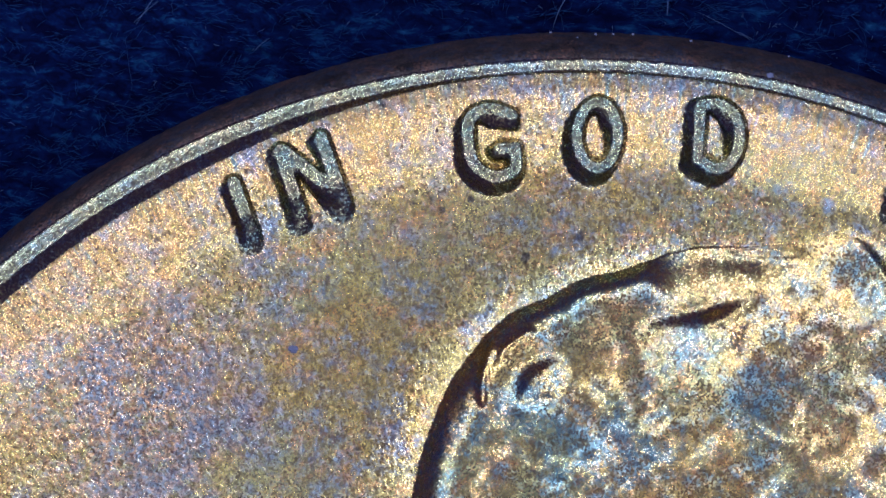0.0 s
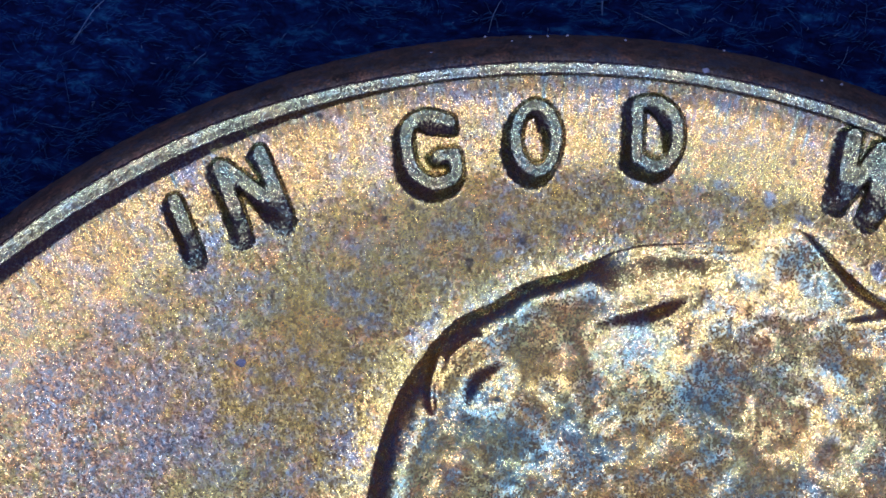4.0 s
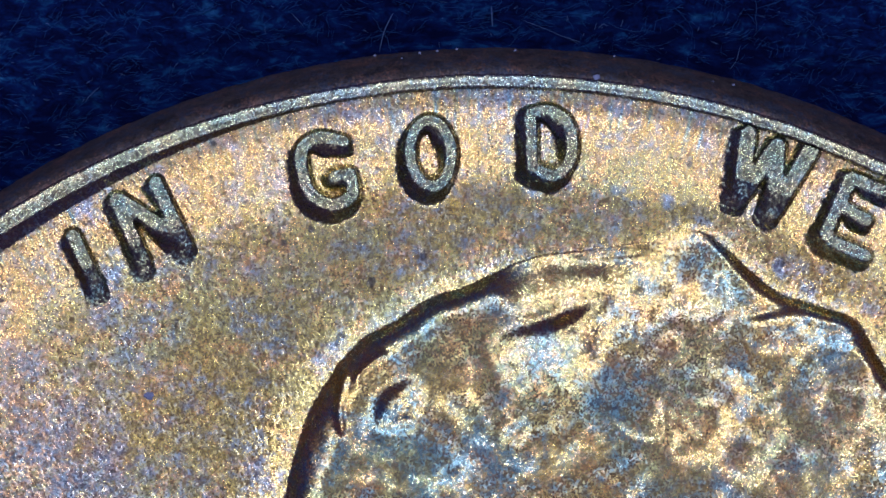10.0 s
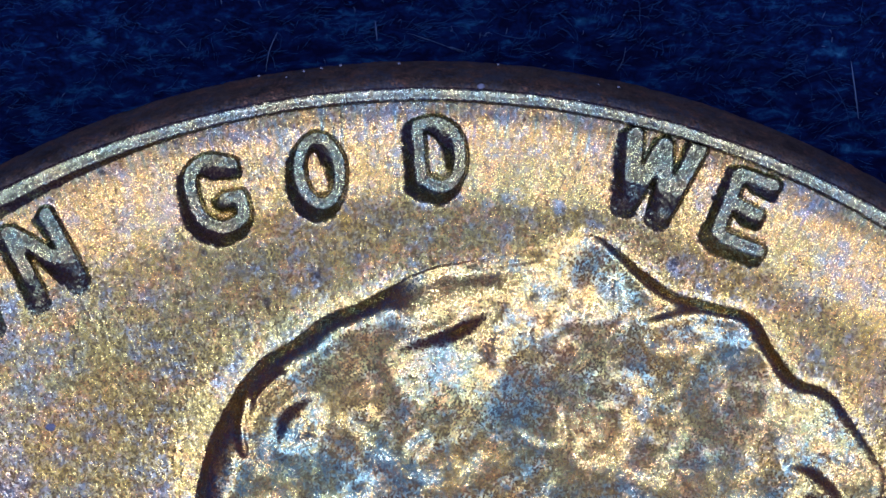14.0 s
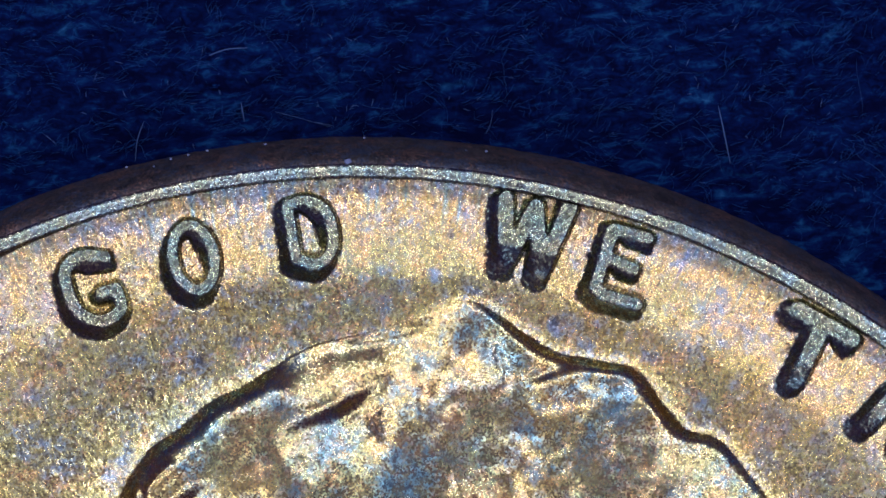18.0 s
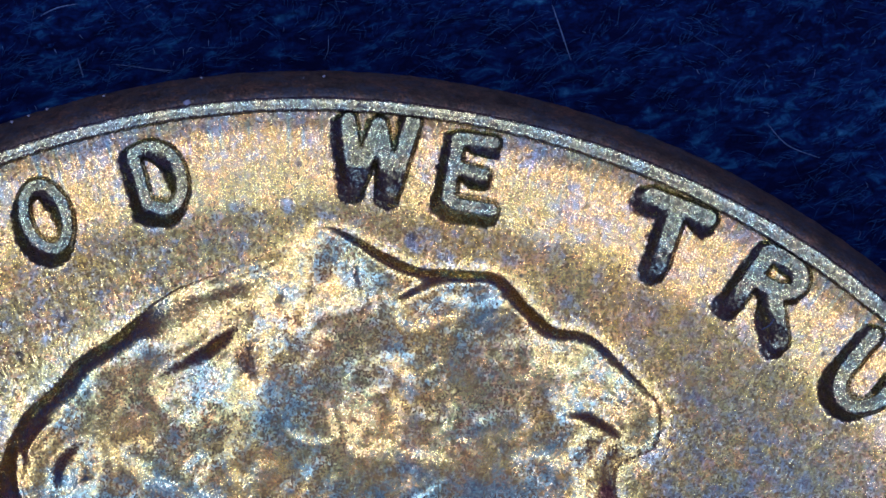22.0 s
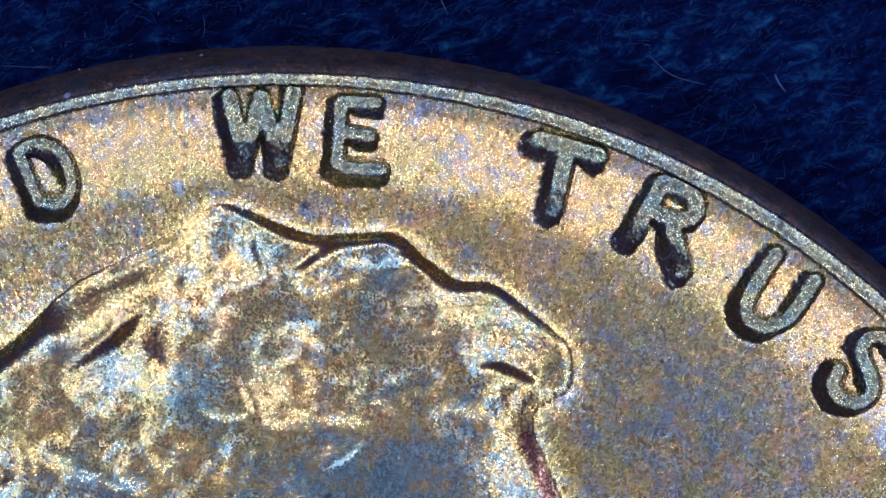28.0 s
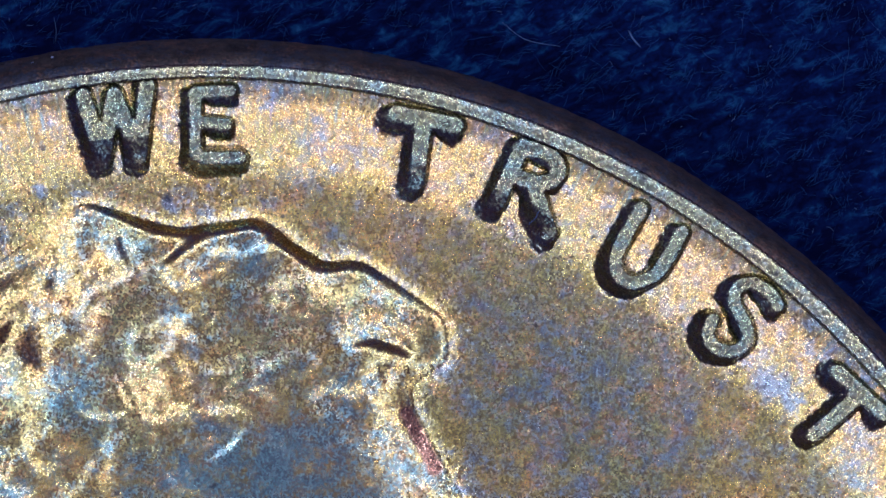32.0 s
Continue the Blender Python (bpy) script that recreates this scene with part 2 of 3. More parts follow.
letter_bronze = bronze("letter_bronze", (0.42, 0.38, 0.17), (0.46, 0.34, 0.19), (0.16, 0.29, 0.29), (0.24, 0.30, 0.19), 0.65, 0.23, 0.8, mottle=0.5, facet=0.27, patch=3000)
rim_bronze = bronze("rim_bronze", (0.46, 0.42, 0.20), (0.52, 0.39, 0.20), (0.24, 0.38, 0.40), (0.28, 0.33, 0.20), 0.6, 0.23, 0.8, mottle=0.5, facet=0.23, patch=2500)
# Oxidised brown, with the shade of the steep side put into its dark colours.
shaded_edge_bronze = bronze("shaded_edge_bronze", (0.18, 0.14, 0.105), (0.36, 0.19, 0.12), (0.10, 0.13, 0.17), (0.065, 0.056, 0.046), 0.8, 0.5, 2.2, mottle=0.8, facet=0.6, metal=0.5, patch=4500)


def cloth_material():
    n = Nodes("navy_cloth")
    p = n.coords()
    turn = n.n("ShaderNodeMapping")
    n.link(p, turn.inputs["Vector"])
    turn.inputs["Rotation"].default_value = (0, 0, radians(-14))
    turn.inputs["Scale"].default_value = (0.42, 1.0, 1.0)
    tone = n.noise(turn.outputs[0], 7200, 5, 0.70, 0.5)
    wide = n.noise(p, 700, 3, 0.6)
    tone = n.math("ADD", tone, n.math("MULTIPLY", n.math("SUBTRACT", wide, 0.5), 0.26))
    col = n.ramp(tone, [(0.42, (0.0006, 0.0020, 0.018)), (0.56, (0.0011, 0.0076, 0.048)), (0.68, (0.0050, 0.038, 0.105)), (0.80, (0.024, 0.105, 0.20))])
    nor = n.bump(n.noise(turn.outputs[0], 15000, 3, 0.7), 2.5e-5)
    return n.set(Base_Color=col, Roughness=0.9, Normal=nor, Specular_IOR_Level=0.04)


def plain(name, colour, rough=0.7, scale=3000.0, vary=0.35):
    n = Nodes(name)
    k = n.noise(n.coords(), scale, 3, 0.6)
    col = n.mix(vary, colour, n.ramp(k, [(0.3, (0.3, 0.3, 0.3)), (0.7, (1, 1, 1))]), "MULTIPLY")
    return n.set(Base_Color=col, Roughness=rough, Specular_IOR_Level=0.1)


navy_cloth = cloth_material()
nap_fibre = plain("nap_fibre", (0.011, 0.056, 0.175), 0.6)
pale_fibre = plain("pale_fibre", (0.075, 0.13, 0.25), 0.45, 3000, 0.2)
long_fibre = plain("long_fibre", (0.022, 0.066, 0.17), 0.5)
pale_dust = plain("pale_dust", (0.17, 0.19, 0.27), 0.6, 20000)
dark_wood = plain("dark_wood", (0.06, 0.04, 0.03), 0.5, 60)


# ---- mesh helpers (all lengths in mm) ----
def mesh_of(name, verts, faces, material, smooth=True, second=None, mask=None):
    """A mesh from arrays; faces all of whose corners are masked take the second material."""
    me = bpy.data.meshes.new(name)
    v = np.asarray(verts, dtype=np.float64) * MM
    f = np.asarray(faces, dtype=np.int32)
    k = f.shape[1]
    me.vertices.add(len(v))
    me.vertices.foreach_set("co", v.ravel())
    me.loops.add(f.size)
    me.loops.foreach_set("vertex_index", f.ravel())
    me.polygons.add(len(f))
    me.polygons.foreach_set("loop_start", np.arange(len(f), dtype=np.int32) * k)
    me.polygons.foreach_set("use_smooth", np.full(len(f), smooth))
    me.update(calc_edges=True)
    me.validate()
    me.materials.append(material)
    if second is not None:
        me.materials.append(second)
        me.polygons.foreach_set("material_index", mask[f].all(1).astype(np.int32))
    return me


def part(name, me, parent, label=""):
    ob = new(name, me)
    ob.parent = parent
    return tagged(ob, label)


def grid_faces(nu, nv, wrap=False):
    i, j = np.meshgrid(np.arange(nu if wrap else nu - 1), np.arange(nv - 1), indexing="ij")
    i2 = (i + 1) % nu
    return np.stack([i * nv + j, i2 * nv + j, i2 * nv + j + 1, i * nv + j + 1], -1).reshape(-1, 4)


def kept(verts, faces, keep):
    """Only the faces all of whose corners are kept."""
    faces = faces[keep[faces].all(1)]
    used, inv = np.unique(faces, return_inverse=True)
    return verts[used], inv.reshape(faces.shape), used


def ease(t):
    t = np.clip(t, 0, 1)
    return t * t * (3 - 2 * t)


def slope(t):
    """A straight ramp from 0 to 1 with slightly rounded ends."""
    t = np.clip(t, -0.2, 1.2)
    return np.clip(0.8 * np.clip(t, 0, 1) + 0.2 * ease(t), 0, 1)


def to_line(x, y, pts):
    """Distance from the points (x, y) to the broken line pts."""
    d = np.full(x.shape, 1e9)
    for (ax, ay), (bx, by) in zip(pts[:-1], pts[1:]):
        ux, uy = bx - ax, by - ay
        t = np.clip(((x - ax) * ux + (y - ay) * uy) / (ux * ux + uy * uy + 1e-12), 0, 1)
        np.minimum(d, np.hypot(x - ax - t * ux, y - ay - t * uy), out=d)
    return d


def inside(x, y, pts):
    c = np.zeros(x.shape, bool)
    for (ax, ay), (bx, by) in zip(pts, pts[1:] + pts[:1]):
        if ay != by:
            c ^= ((ay > y) != (by > y)) & (x < (bx - ax) * (y - ay) / (by - ay) + ax)
    return c


def spline(pts, closed=False, steps=6):
    """A smooth line through pts."""
    p = [np.array(q, float) for q in pts]
    n = len(p)
    out = []
    for k in range(n if closed else n - 1):
        a, b = p[k], p[(k + 1) % n]
        z = p[k - 1] if closed or k else a
        c = p[(k + 2) % n] if closed or k + 2 < n else b
        for s in range(steps):
            t = s / steps
            out.append(tuple(0.5 * (2 * a + (b - z) * t + (2 * z - 5 * a + 4 * b - c) * t ** 2 + (3 * a - z - 3 * b + c) * t ** 3)))
    if not closed:
        out.append(tuple(p[-1]))
    return out


RNG = np.random.default_rng(7)
LATTICE = RNG.random((256, 256)) * 2 * math.pi
GRAD_X, GRAD_Y = np.cos(LATTICE), np.sin(LATTICE)


def lumps(x, y, size, octaves=1, gain=0.5):
    """Smooth noise, about -1 to 1, with lumps of that size."""
    total, amp, norm = 0.0, 1.0, 0.0
    for o in range(octaves):
        c, w = math.cos(0.6 + 1.1 * o), math.sin(0.6 + 1.1 * o)
        u, v = (c * x - w * y) / size * 2 ** o + 37.3 * o + 100, (w * x + c * y) / size * 2 ** o + 11.7 * o + 100
        i, j = np.floor(u).astype(int), np.floor(v).astype(int)
        du, dv = u - i, v - j
        fu, fv = du ** 3 * (du * (du * 6 - 15) + 10), dv ** 3 * (dv * (dv * 6 - 15) + 10)
        g = lambda a, b: GRAD_X[(i + a) % 256, (j + b) % 256] * (du - a) + GRAD_Y[(i + a) % 256, (j + b) % 256] * (dv - b)
        total = total + 0.75 * amp * ((g(0, 0) * (1 - fu) + g(1, 0) * fu) * (1 - fv) + (g(0, 1) * (1 - fu) + g(1, 1) * fu) * fv)
        norm += amp
        amp *= gain
    return total / norm * 2


# ---- the coin ----
R_OUT, R_RIM, R_WALL, R_FIELD = 9.525, 9.220, 9.106, 9.091
RIM_H = 0.285

EDGE_TOP = FACE + RIM_H
EDGE = [(R_RIM + 0.002, EDGE_TOP - 0.024), (R_RIM + 0.025, EDGE_TOP - 0.036), (R_RIM + 0.06, EDGE_TOP - 0.065), (R_RIM + 0.10, EDGE_TOP - 0.13), (R_RIM + 0.16, EDGE_TOP - 0.26), (R_RIM + 0.22, EDGE_TOP - 0.44),
        (R_OUT - 0.03, EDGE_TOP - 0.60), (R_OUT, EDGE_TOP - 0.75), (R_OUT, 0.3), (R_OUT - 0.1, 0.1), (R_OUT - 0.3, 0.0)]

BAND_R = np.linspace(7.7, R_FIELD, 80)
BAND_Z = np.cumsum(0.245 * ease((BAND_R - 7.86) / 0.55) * (1 - 0.9 * ease((BAND_R - 8.82) / 0.2))) * (BAND_R[1] - BAND_R[0])


def field_z(r):
    """The field is slightly dished up towards the rim."""
    return FACE + np.interp(r, BAND_R, BAND_Z)


def sectors(fine, coarse, a0=-62.0, a1=85.0):
    """Angles clockwise from the top, degrees: fine steps over the stretch that is looked at."""
    return np.radians(np.concatenate([np.arange(a0, a1, fine), np.arange(a1, 360 + a0, coarse)]))


def ring_mesh(name, angles, profile, material, rough=0.0, spread=None, lump=0.16):
    """A ring turned from a profile of (radius, height)."""
    r = np.array([p[0] for p in profile])
    z = np.array([p[1] for p in profile])
    A, Rr = np.meshgrid(angles, r, indexing="ij")
    Z = np.broadcast_to(z, A.shape).copy()
    if spread is not None:
        Rr = Rr + spread(np.degrees((A + math.pi) % (2 * math.pi) - math.pi), Rr)
    x, y = Rr * np.sin(A), Rr * np.cos(A)
    if rough:
        Rr = Rr + rough * lumps(x, y, lump, 3, 0.6)
        Z = Z + rough * 0.6 * lumps(x + 50, y, 0.07, 2, 0.6)
        x, y = Rr * np.sin(A), Rr * np.cos(A)
    v = np.stack([x, y, Z], -1).reshape(-1, 3)
    return mesh_of(name, v, grid_faces(len(angles), len(r), wrap=True)[:, ::-1], material)


def rim_spread(a, r):
    """The rim is struck broader towards both sides, and its inner wall slopes more on the left."""
    outer = 0.012 + 0.055 * ease((-a - 12) / 25) + 0.040 * ease((a - 18) / 30)
    inner = -0.115 * ease((-a - 12) / 26)
    return outer * ease((r - R_WALL - 0.03) / 0.05) * ease((R_OUT - r) / 0.2) + inner * (r < R_FIELD + 0.003)


def stroke_letter(strokes, half, lift=0.112, foot=0.0, step=0.0065, lean=(-0.55, -0.83), soft=0.025, broad=0.118, radius=8.5):
    """A raised letter with a flat top and sloping walls, broader on its lower-left side. x right, y outwards."""
    e = 0.34
    pts = [q for s in strokes for q in s]
    xs = np.arange(min(q[0] for q in pts) - e, max(q[0] for q in pts) + e, step)
    ys = np.arange(min(q[1] for q in pts) - e, max(q[1] for q in pts) + e, step)
    x, y = np.meshgrid(xs, ys, indexing="ij")
    d = np.full(x.shape, 1e9)
    for s in strokes:
        np.minimum(d, to_line(x, y, s) - half - 0.010, out=d)
    d = d + 0.006 * lumps(x + 5, y + radius, 0.09, 2)
    gx, gy = np.gradient(d, step)
    side = np.clip(gx * lean[0] + gy * lean[1], 0, 1)
    for _ in range(4):
        side = (side + np.roll(side, 1, 0) + np.roll(side, -1, 0) + np.roll(side, 1, 1) + np.roll(side, -1, 1)) / 5
    wall = soft + broad * side
    low = min(q[1] for q in pts)
    top = lift * (1 - 0.78 * foot * slope((low + 0.20 - y) / 0.25)) + 0.004 * lumps(x, y + radius, 0.12, 2)
    hold = 1 - slope(d / wall)
    top = top - 0.012 * np.exp(np.clip(d, -1, 0) / 0.028)  # rounded over towards the walls
    z = top * hold + (0.010 * ease(1 - d / wall) + (0.004 + 0.010 * side) * (1 - ease(1 - d / wall))) * np.exp(-np.clip(d - wall, 0, 9) / 0.028) * (d > 0) + 0.010 * (d <= 0) - 0.003
    keep = (z > -0.0022).ravel()
    for _ in range(3):                                      # worn edges
        z[1:-1, 1:-1] = (2 * z[1:-1, 1:-1] + z[2:, 1:-1] + z[:-2, 1:-1] + z[1:-1, 2:] + z[1:-1, :-2]) / 6
    v = np.stack([x.ravel(), y.ravel(), z.ravel()], 1)
    return v, grid_faces(*x.shape), keep, hold.ravel()


def oval(rx, ry, tilt=0.0, a0=0, a1=360, n=28):
    out = []
    for k in range(n + 1):
        a = radians(a0 + (a1 - a0) * k / n)
        px, py = rx * math.cos(a), ry * math.sin(a)
        c, s = math.cos(radians(tilt)), math.sin(radians(tilt))
        out.append((px * c - py * s, px * s + py * c))
    return out


WORD_IN = [  # name, angle clockwise from the top, radius, strokes, half width of the top face, sloping foot
    ("letter_i", -32.76, 8.440, [[(0.02, 0.28), (-0.02, -0.27)]], 0.062, 1.0),
    ("letter_n", -27.52, 8.482, [[(-0.22, 0.36), (-0.23, -0.34)], [(0.22, 0.35), (0.23, -0.34)], [(-0.17, 0.33), (0.17, -0.22)]], 0.062, 1.0),
]
WORD_GOD = [
    ("letter_g", -14.77, 8.412, [spline([(0.23, 0.27), (0.0, 0.36), (-0.19, 0.29), (-0.24, 0.08), (-0.21, -0.17), (-0.06, -0.32), (0.10, -0.33), (0.22, -0.26), (0.23, -0.07)]), [(0.23, -0.07), (0.07, -0.06)]], 0.056, 0.0),
    ("letter_o", -7.41, 8.452, [oval(0.21, 0.335)], 0.050, 0.0),
    ("letter_d", 0.85, 8.541, [[(-0.22, 0.27), (-0.17, -0.24)], spline([(-0.22, 0.30), (-0.04, 0.335), (0.14, 0.25), (0.22, 0.05), (0.20, -0.19), (0.05, -0.32), (-0.16, -0.25)])], 0.052, 0.0),
]
WORD_WE = [
    ("letter_w", 15.88, 8.688, [[(-0.33, 0.31), (-0.2, -0.33), (-0.01, 0.29), (0.17, -0.35), (0.33, 0.37)]], 0.074, 1.0),
    ("letter_e", 22.48, 8.622, [[(0.14, 0.35), (-0.22, 0.33), (-0.21, -0.30), (-0.12, -0.34), (0.25, -0.33)], [(-0.22, 0.03), (0.1, 0.0)]], 0.056, 0.0),
]
WORD_TRUST = [
    ("letter_t", 36.31, 8.641, [[(-0.31, 0.30), (0.31, 0.34)], [(-0.01, 0.27), (0.06, -0.32)]], 0.078, 0.8),
    ("letter_r", 44.78, 8.664, [[(-0.30, 0.33), (-0.32, -0.32)], spline([(-0.27, 0.32), (-0.08, 0.37), (0.10, 0.30), (0.13, 0.15), (-0.01, 0.04), (-0.20, 0.02)]), [(0.0, -0.04), (0.30, -0.38)]], 0.074, 1.0),
    ("letter_u", 53.23, 8.587, [spline([(-0.25, 0.35), (-0.22, -0.17), (-0.1, -0.34), (0.08, -0.34), (0.22, -0.16), (0.25, 0.04), (0.23, 0.36)])], 0.064, 0.0),
    ("letter_s", 61.21, 8.593, [spline([(0.22, 0.34), (0.09, 0.39), (-0.12, 0.36), (-0.21, 0.22), (-0.13, 0.08), (0.09, -0.02), (0.21, -0.14), (0.18, -0.3), (0.01, -0.39), (-0.15, -0.33), (-0.2, -0.19)])], 0.060, 0.0),
    ("letter_t", 70.55, 8.590, [[(-0.31, 0.28), (0.31, 0.34)], [(0.01, 0.24), (0.01, -0.33)]], 0.072, 0.4),
]
MOTTO = WORD_IN + WORD_GOD + WORD_WE + WORD_TRUST


def motto_letter(coin, name, angle, radius, strokes, half, foot):
    v, f, keep, hold = stroke_letter(strokes, half, foot=foot, radius=radius)
    a = radians(angle)
    x = v[:, 0] * math.cos(a) + (radius + v[:, 1]) * math.sin(a)
    y = -v[:, 0] * math.sin(a) + (radius + v[:, 1]) * math.cos(a)
    r = np.hypot(x, y)
    z = field_z(r) * (1 - 0.55 * hold) + field_z(radius) * 0.55 * hold + v[:, 2]
    keep = keep & (r < R_WALL - 0.02)
    v, f, used = kept(np.stack([x, y, z], 1), f, keep)
    return part(name, mesh_of(name, v, f, letter_bronze, True, field_bronze, hold[used] < 0.004), coin, "raised grey-gold capital letter")


OUTLINE = [  # the raised head, clockwise from the nape
    (-2.2, 1.5), (-2.42, 3.3), (-2.40, 4.63), (-2.34, 5.11), (-2.24, 5.52), (-2.1, 5.85), (-1.9, 6.19), (-1.68, 6.44), (-1.35, 6.65),
    (-1.02, 6.89), (-0.68, 7.02), (-0.4, 7.17), (-0.12, 7.32), (0.16, 7.41), (0.51, 7.46), (0.97, 7.55), (1.31, 7.63),
    (1.62, 7.72), (1.80, 7.68), (2.02, 7.52), (2.26, 7.32), (2.56, 7.13), (3.01, 7.0), (3.29, 6.92), (3.48, 6.75), (3.63, 6.47),
    (3.81, 6.24), (4.08, 6.14), (4.26, 5.96), (4.47, 5.64), (4.67, 5.32), (4.68, 5.11), (4.56, 4.85), (4.22, 4.77), (4.10, 4.58),
    (4.12, 4.2), (4.17, 3.7), (4.3, 2.6), (3.9, 1.2), (2.6, 0.2), (1.8, -1.2), (2.2, -3.2), (-3.2, -3.4), (-2.6, -0.6),
]


LOCKS = [  # raised locks of hair: x, y, half length, half width, turn, height
    (-1.00, 6.35, 0.32, 0.20, 40, 0.020), (-0.20, 6.05, 0.35, 0.20, 30, 0.020), (-0.75, 5.75, 0.20, 0.25, 0, 0.018), (0.04, 7.04, 0.55, 0.17, 25, 0.026),
    (-0.54, 6.43, 0.35, 0.23, 45, 0.024), (-1.66, 5.70, 0.13, 0.29, -5, 0.030), (-1.24, 5.56, 0.28, 0.35, 0, 0.026), (0.76, 6.63, 0.20, 0.23, 0, 0.026),
    (-0.31, 5.67, 0.35, 0.23, 20, 0.022), (-0.66, 5.21, 0.29, 0.23, 0, 0.024), (0.38, 7.12, 0.41, 0.14, 15, 0.018), (-0.57, 6.30, 0.21, 0.26, -12, 0.024),
]

PLANES = [  # raised planes of brow and face, the same way
    (1.72, 5.82, 0.36, 0.49, 0, 0.034), (1.63, 6.92, 0.35, 0.26, 0, 0.024), (2.38, 7.00, 0.21, 0.08, -12, 0.022), (3.37, 5.94, 0.28, 0.21, 0, 0.022),
    (2.73, 6.66, 0.46, 0.09, 8, 0.020), (3.75, 5.00, 0.61, 0.12, -8, 0.028), (3.33, 5.96, 0.28, 0.22, -12, 0.022), (4.26, 5.70, 0.23, 0.14, -32, 0.020),
    (1.82, 6.96, 0.23, 0.29, -12, 0.022), (2.56, 5.38, 0.46, 0.26, -12, 0.020), (1.67, 6.22, 0.26, 0.35, -2, 0.018), (1.75, 5.51, 0.35, 0.29, -22, 0.032),
    (2.89, 5.46, 0.52, 0.14, -22, 0.016), (1.51, 6.70, 0.29, 0.35, -22, 0.026), (2.21, 6.10, 0.20, 0.23, -22, 0.020),
]

HOLLOWS = [  # smooth sunk places: x, y, half length, half width, turn, share
    (0.72, 6.62, 0.22, 0.20, 0, 0.95), (1.55, 7.00, 0.20, 0.14, 0, 0.8), (-0.10, 6.98, 0.22, 0.10, 20, 0.8),
    (0.94, 5.97, 0.43, 0.36, 0, 1.000), (2.89, 6.08, 0.21, 0.36, 0, 1.000), (0.18, 6.50, 0.26, 0.09, 15, 1.000), (-0.89, 5.96, 0.35, 0.17, 30, 0.600),
    (3.56, 5.51, 0.28, 0.13, -12, 0.900), (2.87, 5.20, 0.35, 0.23, -12, 0.500), (1.29, 6.12, 0.35, 0.29, -12, 0.700), (2.61, 4.44, 1.45, 0.36, -22, 1.000),
    (1.09, 6.11, 0.35, 0.35, -22, 0.700), (3.87, 5.72, 0.23, 0.17, -22, 0.600),
]


def blurred(a, k, times):
    """Smoothed by a moving mean over 2k + 1 cells each way."""
    for _ in range(times):
        for axis in (0, 1):
            b = np.moveaxis(a, axis, 0)
            c = np.cumsum(np.concatenate([b[:1]] * (k + 1) + [b] + [b[-1:]] * k), 0)
            a = np.moveaxis((c[2 * k + 1:] - c[:-2 * k - 1]) / (2 * k + 1), 0, axis)
    return a


